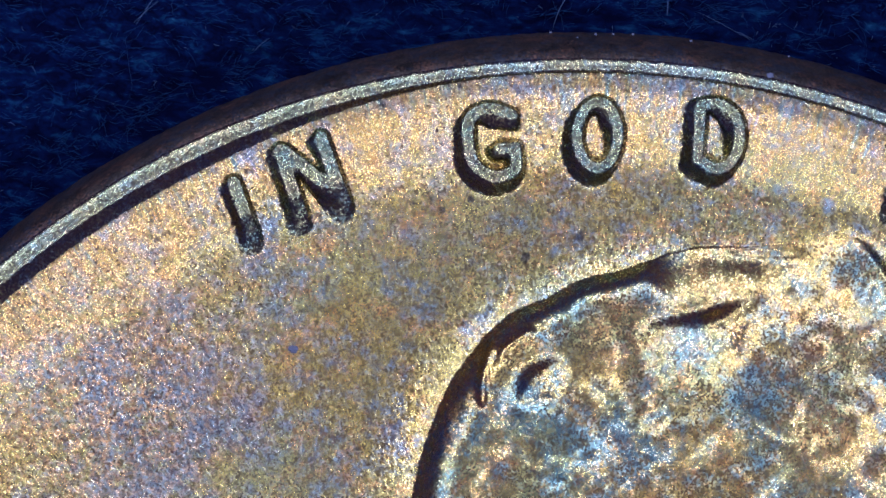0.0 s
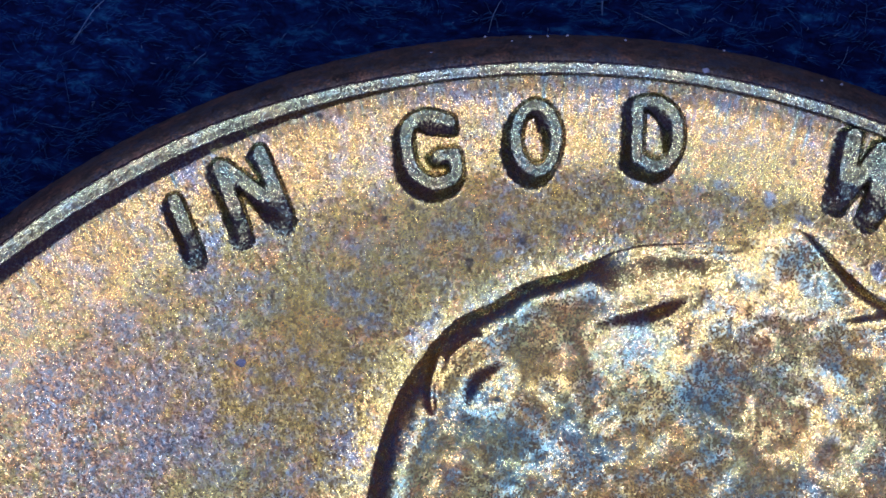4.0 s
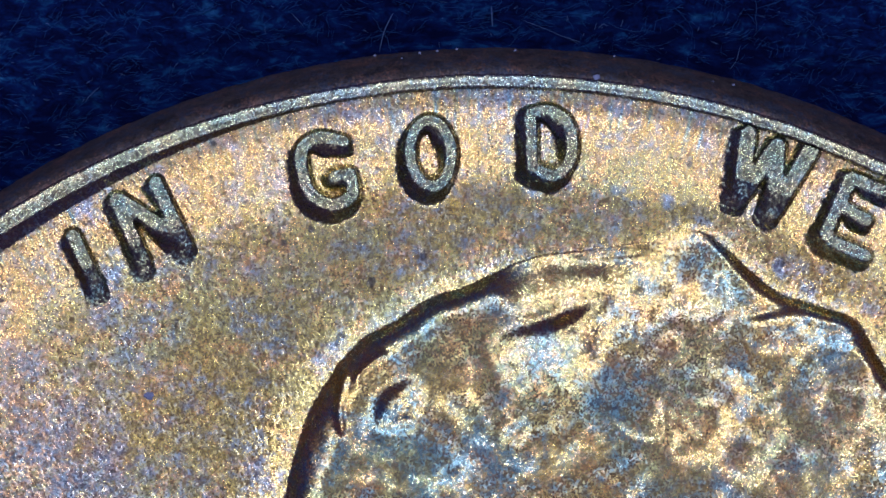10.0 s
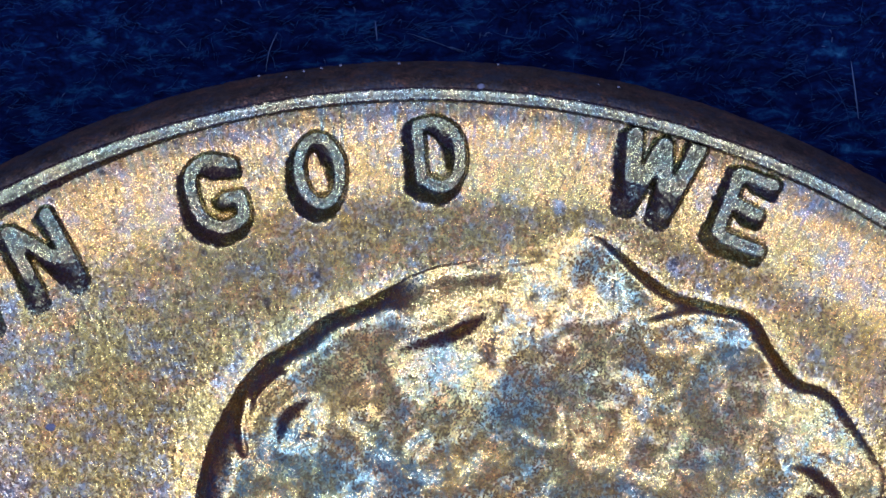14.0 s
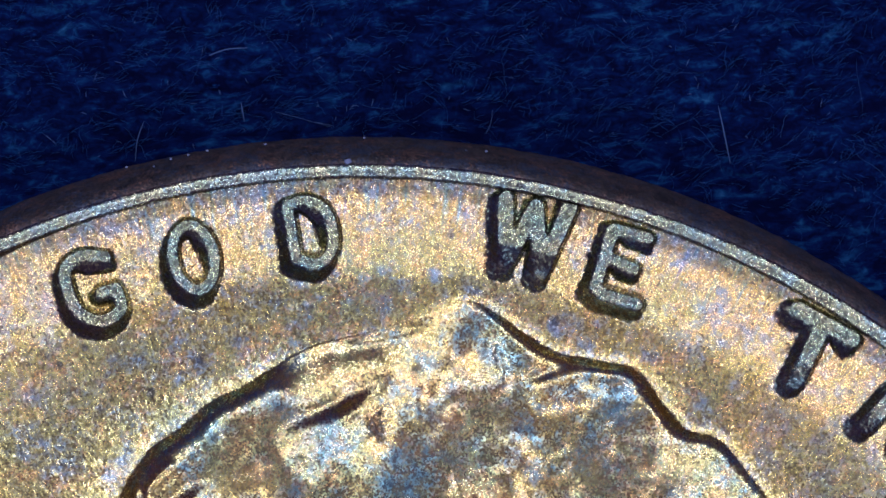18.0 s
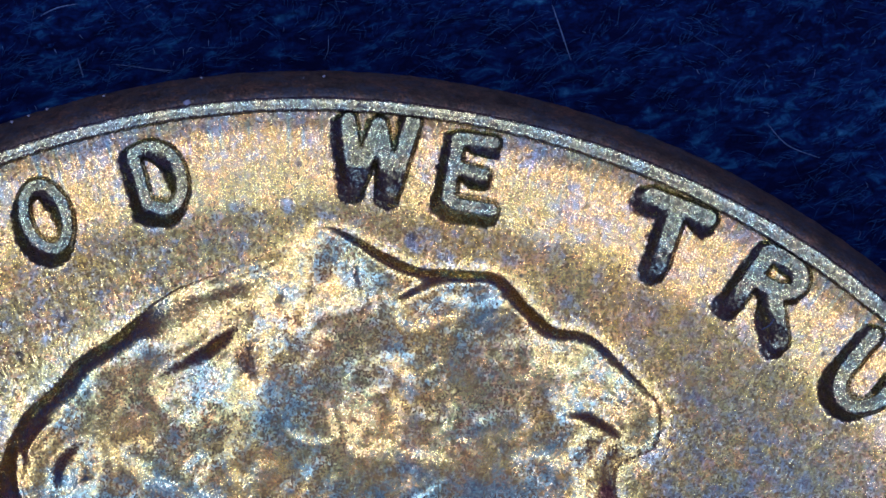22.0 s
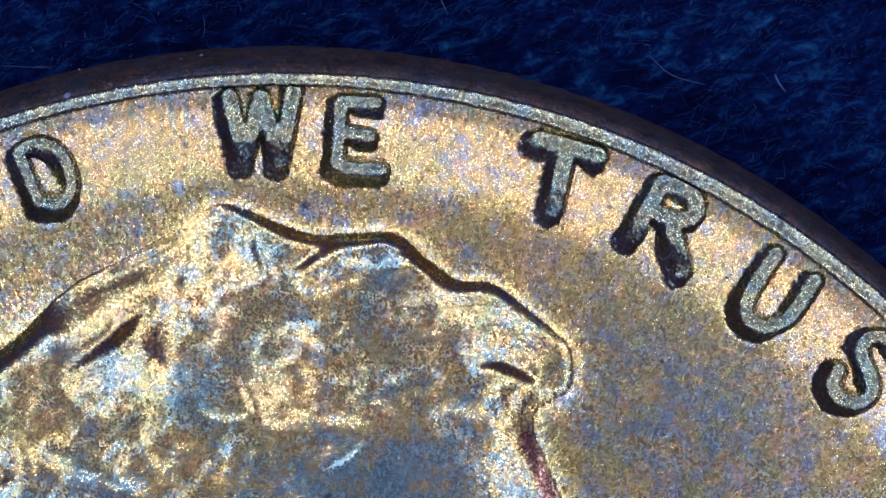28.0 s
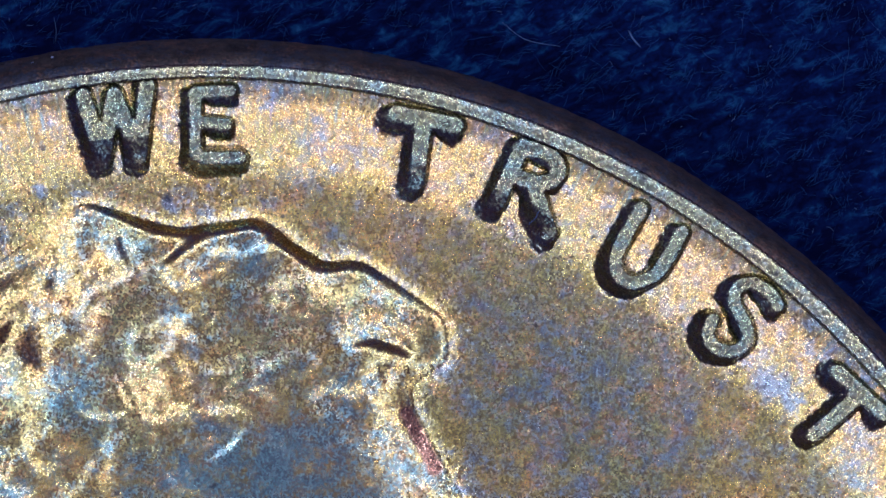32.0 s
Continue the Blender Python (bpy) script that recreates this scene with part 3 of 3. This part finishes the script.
def portrait(coin):
    """The struck head as one plain relief."""
    xs = np.arange(-3.6, 4.95, 0.0125)
    ys = np.concatenate([np.arange(-3.7, 2.6, 0.09), np.arange(2.6, 8.0, 0.0125)])
    x, y = np.meshgrid(xs, ys, indexing="ij")
    line = spline(OUTLINE, closed=True, steps=5)
    d = to_line(x, y, line + line[:1])
    d = np.where(inside(x, y, line), d, -d) + 0.010 * lumps(x, y, 0.13, 2)
    gx, gy = np.gradient(d, xs, ys)
    west = blurred(np.clip(gx, 0, 1), 9, 2)                 # walls that face left are broader
    crown = ease((x + 0.45) / 0.5) * ease((1.85 - x) / 0.8) * ease((y - 6.2) / 1.0)
    brow = ease((x - 4.05) / 0.5) * ease((y - 4.6) / 0.4)
    nose = ease((5.0 - y) / 0.6) * ease((x - 3.2) / 0.8)
    taper = 1 - ease((x - 0.9) / 0.8) * (1 - ease((x - 1.6) / 0.9) * (1 - 0.75 * ease((x - 3.5) / 0.8)))
    taper = np.maximum(taper, nose)
    wall = (0.05 + 0.065 * taper) + 0.16 * west * taper + 0.44 * crown + 0.12 * nose + 0.035 * lumps(x, y, 0.5, 2)
    high = np.maximum(0.018 + 0.122 * taper + 0.07 * west * taper - 0.05 * crown * taper, 0.012)
    high = (high + (0.06 - high) * nose) * (1 - 0.6 * brow)
    bridge = np.exp(-((x - 4.2) / 0.28) ** 2 - ((y - 4.82) / 0.16) ** 2)
    high, wall = high * (1 - 0.8 * bridge), wall + 0.10 * bridge
    high, wall = blurred(high, 10, 2), blurred(wall, 6, 2)
    swell = ease((d - wall) / 0.9)
    swell = blurred(swell, 22, 3)                            # no creases inside
    shoulder = 1 - (1 - np.clip(d / (wall * 1.5), 0, 1)) ** (2.4 - 0.8 * crown)      # steep at the foot, rounded above
    z = (high + (0.17 - high) * swell) * shoulder + 0.04 * np.exp(-((x - 0.9) / 2.6) ** 2 - ((y - 4.2) / 2.4) ** 2) * ease(d / 0.5)
    rag = ease(d / 0.30)
    cheek = ease((4.75 - y) / 0.6) * ease((x - 0.9) / 0.6) * ease((d - 0.2) / 0.3)
    hair = ease((2.3 - x + 0.3 * (y - 6)) / 1.4)

    def blob(px, py, rx, ry, turn):
        """A soft oval mask."""
        c, w = math.cos(radians(turn)), math.sin(radians(turn))
        u, v = ((x - px) * c + (y - py) * w) / rx, ((y - py) * c - (x - px) * w) / ry
        return np.exp(-(u * u + v * v) ** 1.5)

    calm, lively = cheek.copy(), np.zeros(x.shape)
    for px, py, rx, ry, turn, share in HOLLOWS:
        calm = np.maximum(calm, share * blob(px, py, rx, ry, turn))
    bulge = np.zeros(x.shape)
    for px, py, rx, ry, turn, lift in LOCKS + PLANES:
        near = blob(px, py, rx, ry, turn)
        bulge = bulge + (0.6 * lift * near) ** 3
        lively = np.maximum(lively, near)
    bulge = blurred(bulge ** (1 / 3), 3, 2)
    calm = calm * (1 - 0.6 * lively)
    crease, quiet = np.zeros(x.shape), np.zeros(x.shape)

    def fold(pts, width, steep, side=1.0):
        """A soft crease: the surface tips over along the line, high on one side and low on the other."""
        nonlocal crease, quiet
        line = spline(pts)
        near, across, run = np.full(x.shape, 1e9), np.zeros(x.shape), np.zeros(x.shape)
        for k, ((px, py), (qx, qy)) in enumerate(zip(line[:-1], line[1:])):
            ux, uy = qx - px, qy - py
            size = math.hypot(ux, uy)
            t = np.clip(((x - px) * ux + (y - py) * uy) / size ** 2, 0, 1)
            gap = np.hypot(x - px - t * ux, y - py - t * uy)
            e = (ux * (y - py) - uy * (x - px)) / size
            closer = gap < near
            near, across, run = np.where(closer, gap, near), np.where(closer, e, across), np.where(closer, (k + t) / (len(line) - 1), run)
        half = width / 2
        tip = np.tanh(side * across / half)
        crease = crease - steep * half * np.where(tip > 0, tip, 0.4 * tip) * np.exp(-(near / (4.5 * half)) ** 2) * np.sin(math.pi * run) ** 1.1
        quiet = np.maximum(quiet, np.exp(-(near / (2.5 * half)) ** 2))

    def ridge(pts, width, lift):
        nonlocal crease
        crease = crease + lift * np.exp(-(to_line(x, y, spline(pts)) / width) ** 2)

    fold([(-0.42, 6.54), (0.21, 6.73), (0.45, 6.85), (0.88, 7.07)], 0.25, 1.40, -1)
    fold([(-1.10, 6.13), (-1.37, 5.95), (-1.49, 5.80), (-1.53, 5.50)], 0.17, 1.15, 1)
    fold([(0.36, 7.38), (0.80, 7.46), (1.28, 7.52)], 0.09, 0.95, -1)
    fold([(2.16, 6.81), (2.44, 6.88), (2.78, 6.95)], 0.11, 0.9, 1)
    fold([(3.02, 6.58), (3.31, 6.67), (3.52, 6.54), (3.74, 6.26)], 0.08, 1.0, 1)
    fold([(3.17, 6.56), (3.37, 6.57), (3.51, 6.43)], 0.05, 0.7, 1)
    fold([(0.04, 5.70), (-0.11, 5.62), (-0.28, 5.53)], 0.06, 0.53, 1)
    fold([(1.43, 5.39), (1.38, 5.73), (1.37, 6.08)], 0.10, 0.53, -1)
    fold([(3.64, 5.32), (3.90, 5.30), (4.12, 5.13), (4.28, 4.94)], 0.11, 1.2, 1)
    fold([(3.95, 5.50), (4.20, 5.43), (4.35, 5.24), (4.37, 5.05)], 0.07, 0.53, -1)
    fold([(-0.94, 5.94), (-0.95, 5.76), (-0.94, 5.64)], 0.06, 0.53, 1)
    fold([(0.11, 5.72), (0.01, 5.53), (-0.16, 5.41)], 0.08, 0.59, -1)
    fold([(0.16, 6.36), (0.08, 6.14), (0.02, 5.97)], 0.06, 0.50, -1)
    fold([(2.43, 4.95), (2.17, 4.84), (1.87, 4.79)], 0.06, 0.53, -1)
    fold([(2.32, 6.06), (2.50, 6.11), (2.64, 6.21)], 0.06, 0.50, -1)
    fold([(0.85, 5.83), (1.14, 5.62), (1.45, 5.60)], 0.07, 0.47, -1)
    ridge([(-1.84, 6.08), (-1.89, 5.79), (-1.85, 5.50)], 0.030, 0.055)
    ridge([(-1.47, 6.29), (-1.62, 6.17), (-1.73, 6.05)], 0.035, 0.040)
    ridge([(1.13, 7.04), (1.13, 6.81), (1.07, 6.58)], 0.070, 0.020)
    ridge([(1.95, 7.24), (1.98, 7.01), (2.00, 6.84)], 0.060, 0.020)
    stir = rag * (1 - 0.8 * quiet) * (0.74 + 0.44 * lively) * (1 - 0.75 * crown * ease((0.55 - d) / 0.3)) * (1 - 0.85 * calm)
    z = z + bulge * rag * (1 - 0.6 * quiet) + crease
    z = z + stir * (0.040 * lumps(x, y, 0.62, 2, 0.40) + 0.016 * lumps(x * 0.9 + y * 0.3, y, 0.25, 2, 0.45))
    along, across = 0.72 * x + 0.69 * y, 0.72 * y - 0.69 * x
    round_it = np.arctan2(y - 2.4, x - 1.0) * 4.0
    z = z + stir * hair * (0.005 * lumps(along * 0.30, across, 0.12, 2, 0.5) + 0.015 * lumps(round_it * 0.45, np.hypot(x - 1.0, y - 2.4) + 0.10 * round_it, 0.34, 2, 0.5))
    for _ in range(10):                                     # worn and softly struck
        z[1:-1, 1:-1] = (2 * z[1:-1, 1:-1] + z[2:, 1:-1] + z[:-2, 1:-1] + z[1:-1, 2:] + z[1:-1, :-2]) / 6
    z = z + rag * (1 - 0.7 * calm) * (0.0008 * lumps(x, y, 0.065, 2, 0.5) + 0.0034 * lumps(along * 0.40, across, 0.15, 2, 0.4))
    lap = 0.012 + 0.026 * ease((0.6 - x) / 1.6)             # the field swells up to the head, most behind it
    foot = (0.030 + 0.014 * west) * (1 - 0.7 * crown) + lap
    fillet = (foot - lap) * np.exp(-np.clip(-d, 0, 9) / (0.09 + 0.09 * west)) + lap * np.exp(-(np.clip(-d, 0, 9) / 0.42) ** 1.3)
    z = np.where(d > 0, z + foot, fillet) - 0.003
    keep = (z > -0.0022).ravel()
    v = np.stack([x.ravel(), y.ravel(), (field_z(np.hypot(x, y)) + z).ravel()], 1)
    v, f, used = kept(v, grid_faces(*x.shape), keep)
    return part("portrait_relief", mesh_of("portrait_relief", v, f, relief_bronze, True, field_bronze, d.ravel()[used] < 0), coin, "struck head in low relief, toned gold and blue-green, shade coloured in")


def coin_thing():
    coin = new("coin")
    tagged(coin, "toned bronze one-cent coin lying face up on blue cloth", "coin")
    ang = sectors(0.25, 2.0)
    radii = np.concatenate([np.linspace(0.02, 6.0, 12), np.linspace(6.2, 7.7, 12), np.linspace(7.75, R_FIELD, 44)])
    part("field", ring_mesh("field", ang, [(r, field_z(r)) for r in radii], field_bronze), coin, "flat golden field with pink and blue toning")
    top = FACE + RIM_H
    zf = field_z(R_FIELD)
    rim = [(R_FIELD - 0.01, zf - 0.004), (R_FIELD, zf + 0.004), (R_WALL - 0.008, top - 0.020), (R_WALL, top - 0.010), (R_WALL + 0.02, top - 0.003),
           (R_WALL + 0.045, top), (R_RIM - 0.055, top - 0.002), (R_RIM - 0.030, top - 0.007), (R_RIM - 0.008, top - 0.014), (R_RIM + 0.006, top - 0.026)]
    part("rim", ring_mesh("rim", sectors(0.06, 2.0), rim, rim_bronze, 0.008, rim_spread, 0.07), coin, "raised worn silvery rim")
    part("edge", ring_mesh("edge", sectors(0.12, 2.0), EDGE, shaded_edge_bronze, 0.014, rim_spread), coin, "brown bevelled edge, coloured darker for its shaded slope")
    part("reverse", ring_mesh("reverse", ang, [(R_OUT - 0.29, 0.0), (5.0, 0.0), (0.02, 0.0)], shaded_edge_bronze), coin)
    for row in MOTTO:
        motto_letter(coin, *row)
    portrait(coin)
    return coin


# ---- cloth ----
def cloth_z(x, y):
    r = np.hypot(x, y)
    weave = 0.10 * lumps(x * 0.55 + 0.8 * y, y * 0.9 - 0.5 * x, 0.30, 3, 0.6) + 0.06 * lumps(x, y, 0.10, 2, 0.6)
    return np.where(r < 9.55, -0.001, ease((r - 9.5) / 0.5) * (weave - 0.12) - 0.001)


def cloth_thing():
    cloth = new("cloth")
    tagged(cloth, "dark navy blue napped cloth lying flat under the coin", "cloth")
    ang = sectors(0.14, 3.0)
    radii = np.concatenate([[0.02, 4, 8, 9.2], np.arange(9.4, 12.6, 0.028), np.linspace(12.8, 60, 30)])
    A, Rr = np.meshgrid(ang, radii, indexing="ij")
    square = 1 / np.maximum(abs(np.sin(A)), abs(np.cos(A)))
    Rr = Rr * (1 + (square - 1) * ease((Rr - 14) / 46))
    x, y = Rr * np.sin(A), Rr * np.cos(A)
    v = np.stack([x, y, cloth_z(x, y)], -1)
    low = v[:, -1:, :].copy()
    low[..., 2] = -0.8
    mid = low * 0.0
    mid[..., 2] = -0.8
    v = np.concatenate([v, low, mid], 1)
    f = grid_faces(len(ang), len(radii) + 2, wrap=True)[:, ::-1]
    part("weave", mesh_of("weave", v.reshape(-1, 3), f, navy_cloth), cloth)
    rng = np.random.default_rng(11)
    lines = []
    for _ in range(1500):                                   # tufts that lie one way
        a, r = radians(rng.uniform(-52, 72)), 9.60 + 2.8 * rng.random()
        tx, ty, way = r * math.sin(a), r * math.cos(a), rng.normal(0.25, 0.45)
        for _ in range(rng.integers(3, 9)):
            lines.append((tx + rng.normal(0, 0.08), ty + rng.normal(0, 0.04), way + rng.normal(0, 0.35), rng.uniform(0.04, 0.19), rng.uniform(0.0016, 0.0036), rng.normal(0, 0.4)))
    for _ in range(500):                                    # strays
        a, r = radians(rng.uniform(-52, 72)), 9.47 + 2.9 * rng.random() ** 1.5
        lines.append((r * math.sin(a), r * math.cos(a), rng.uniform(0, 6.3), rng.uniform(0.08, 0.35), rng.uniform(0.0014, 0.0026), rng.normal(0, 0.8)))
    me = strands("nap", lines, nap_fibre, rng)
    nap = part("nap", me, cloth, "fine loose blue fibres")
    tagged(nap, kind="stuff")
    longs = []
    for _ in range(70):
        a, r = radians(rng.uniform(-52, 72)), 9.7 + 2.6 * rng.random()
        longs.append((r * math.sin(a), r * math.cos(a), rng.uniform(0, 6.3), rng.uniform(0.2, 0.7), rng.uniform(0.0016, 0.0034), rng.normal(0, 1.1)))
    tagged(part("stray_nap", strands("stray_nap", longs, long_fibre, rng, 0.05, 9), cloth, "sparse long pale blue fibres"), kind="stuff")
    bits = []
    for _ in range(420):                                    # short broken ends that catch the light
        a, r = radians(rng.uniform(-52, 72)), 9.6 + 2.7 * rng.random()
        bits.append((r * math.sin(a), r * math.cos(a), rng.uniform(0, 6.3), 0.015 + 0.09 * rng.random() ** 2, rng.uniform(0.0025, 0.0055), rng.normal(0, 0.5)))
    tagged(part("lint_fuzz", strands("lint_fuzz", bits, pale_fibre, rng, 0.05, 3), cloth, "tiny pale broken fibre ends"), kind="stuff")
    return cloth


def strands(name, lines, material, rng, rise=0.06, seg=5):
    """Thin bent fibres: x, y, heading, length, radius, bend."""
    verts, faces = [], []
    for x, y, head, length, rad, bend in lines:
        z0 = float(cloth_z(np.array([x]), np.array([y]))[0])
        base = len(verts)
        for k in range(seg + 1):
            t = k / seg
            h = head + bend * (t - 0.5) + 0.15 * rng.normal()
            if k:
                x, y = x + length / seg * math.cos(h), y + length / seg * math.sin(h)
            z = max(float(z0) + 0.02 + rise * math.sin(math.pi * t), -0.2)
            w = rad * (1 - 0.5 * abs(2 * t - 1))
            for c in range(3):
                b = 2 * math.pi * c / 3
                verts.append((x - w * math.cos(b) * math.sin(h), y + w * math.cos(b) * math.cos(h), z + w * math.sin(b)))
        for k in range(seg):
            for c in range(3):
                a, b = base + 3 * k + c, base + 3 * k + (c + 1) % 3
                faces.append((a, b, b + 3, a + 3))
    return mesh_of(name, verts, faces, material)


LINT = [  # pale fibres caught in the nap: three points along each, thickness
    ((-1.57, 9.85), (-1.65, 9.66), (-1.69, 9.44), 0.007),
    ((-5.65, 9.44), (-5.84, 9.22), (-6.02, 8.85), 0.006),
    ((4.46, 9.56), (4.50, 9.26), (4.54, 8.95), 0.009),
    ((7.64, 7.33), (7.65, 7.23), (7.69, 7.12), 0.013),
    ((6.44, 7.90), (6.60, 7.64), (6.91, 7.44), 0.006),
    ((-0.54, 9.98), (-0.53, 9.88), (-0.52, 9.77), 0.010),
    ((-0.20, 9.85), (0.07, 9.76), (0.39, 9.64), 0.004),
    ((2.09, 9.70), (2.06, 9.56), (2.00, 9.45), 0.004),
    ((-0.84, 10.49), (-0.65, 10.54), (-0.43, 10.54), 0.009),
    ((-6.05, 8.86), (-5.94, 9.00), (-5.83, 9.13), 0.005),
    ((-4.75, 8.76), (-4.69, 8.84), (-4.61, 8.92), 0.005),
    ((0.23, 9.71), (0.32, 9.68), (0.42, 9.65), 0.005),
    ((-2.63, 9.80), (-2.55, 9.72), (-2.50, 9.67), 0.004),
    ((5.87, 5.83), (5.96, 5.86), (6.03, 5.92), 0.006),
]


def lint_fibre(a, b, c, rad):
    """One pale fibre lying bent on the cloth."""
    line = spline([a, b, c], steps=7)
    verts, faces = [], []
    ground = [float(cloth_z(np.array([p[0]]), np.array([p[1]]))[0]) if math.hypot(*p) > 9.3 else float(field_z(8.4)) + 0.15 for p in line]
    for k, (px, py) in enumerate(line):
        qx, qy = line[min(k + 1, len(line) - 1)]
        ox, oy = line[max(k - 1, 0)]
        h = math.atan2(qy - oy, qx - ox)
        t = k / (len(line) - 1)
        z = max(ground) + rad + 0.03 * math.sin(math.pi * t)
        w = 0.65 * rad * (1 - 0.6 * abs(2 * t - 1) ** 2)
        for q in range(5):
            g = 2 * math.pi * q / 5
            verts.append((px - w * math.cos(g) * math.sin(h) - a[0], py + w * math.cos(g) * math.cos(h) - a[1], z + w * math.sin(g)))
    for k in range(len(line) - 1):
        for q in range(5):
            u, v = 5 * k + q, 5 * k + (q + 1) % 5
            faces.append((u, v, v + 5, u + 5))
    ob = new("lint_fibre", mesh_of("lint_fibre", verts, faces, pale_fibre))
    return tagged(ob, "pale blue-white lint fibre lying on the navy cloth", "lint", "lint on the cloth")


DUST = [  # specks on the coin's edge and face: x, y, radius
    (0.56, 9.24, 0.035), (-1.72, 9.36, 0.012), (-1.26, 9.41, 0.014), (-1.08, 9.44, 0.012), (-0.88, 9.47, 0.012), (0.74, 9.48, 0.010),
    (1.77, 9.27, 0.012), (-2.25, 9.13, 0.012), (1.98, 9.25, 0.014), (-1.44, 9.35, 0.009), (3.15, 8.84, 0.012), (4.53, 7.97, 0.012),
    (6.20, 6.96, 0.012), (-0.28, 9.49, 0.012), (-3.6, 8.66, 0.010), (2.6, 8.96, 0.010), (5.4, 7.55, 0.011), (-3.85, 5.75, 0.045),
]


def coin_height(x, y):
    """The coin's upper surface, mm."""
    r = math.hypot(x, y)
    if r < R_FIELD:
        return float(field_z(r))
    return float(np.interp(r, [p[0] for p in EDGE[:6]], [p[1] for p in EDGE[:6]]))


def dust_speck(x, y, rad, rng):
    bm = bmesh.new()
    bmesh.ops.create_icosphere(bm, subdivisions=2, radius=rad * MM)
    for v in bm.verts:
        v.co = Vector((v.co.x * 1.2, v.co.y * 0.9, v.co.z * 0.5)) * rng.uniform(0.75, 1.2)
        v.co.z += coin_height(x, y) * MM + rad * MM * 0.25
    me = bpy.data.meshes.new("dust_speck")
    bm.to_mesh(me)
    bm.free()
    me.materials.append(pale_dust)
    return tagged(new("dust_speck", me), "tiny pale blue-grey dust speck on the coin", "dust", "dust on the coin")


# ---- the table under it all ----
def table():
    bm = bmesh.new()
    bmesh.ops.create_cube(bm, size=1.0, matrix=Matrix.Translation((0, 0, -0.0108)) @ Matrix.Diagonal((0.9, 0.6, 0.02, 1)))
    bmesh.ops.bevel(bm, geom=bm.edges[:], offset=0.003, segments=2, affect="EDGES")
    me = bpy.data.meshes.new("ground")
    bm.to_mesh(me)
    bm.free()
    me.materials.append(dark_wood)
    return tagged(new("ground", me), "dark wooden tabletop under the cloth", "table", kind="structure")


table()
coin = coin_thing()
cloth = cloth_thing()
LINTS = [lint_fibre(*row) for row in LINT]
SPECK_RNG = random.Random(5)
SPECKS = [dust_speck(*row, SPECK_RNG) for row in DUST]


def motions():
    """Coin, cloth and the lint on it slide and turn as one."""
    for thing in (coin, cloth):
        walk(thing, [(t, pose(x * MM, y * MM, 0, 0, 0, turn)) for t, x, y, turn in SLIDE])
    for thing, row in zip(LINTS, LINT):
        away = Matrix.Translation((row[0][0] * MM, row[0][1] * MM, 0))
        walk(thing, [(t, pose(x * MM, y * MM, 0, 0, 0, turn) @ away) for t, x, y, turn in SLIDE])

    for thing, row in zip(SPECKS, DUST):
        away = Matrix.Translation((row[0] * MM, row[1] * MM, 0))
        walk(thing, [(t, pose(x * MM, y * MM, 0, 0, 0, turn) @ away) for t, x, y, turn in SLIDE])


motions()
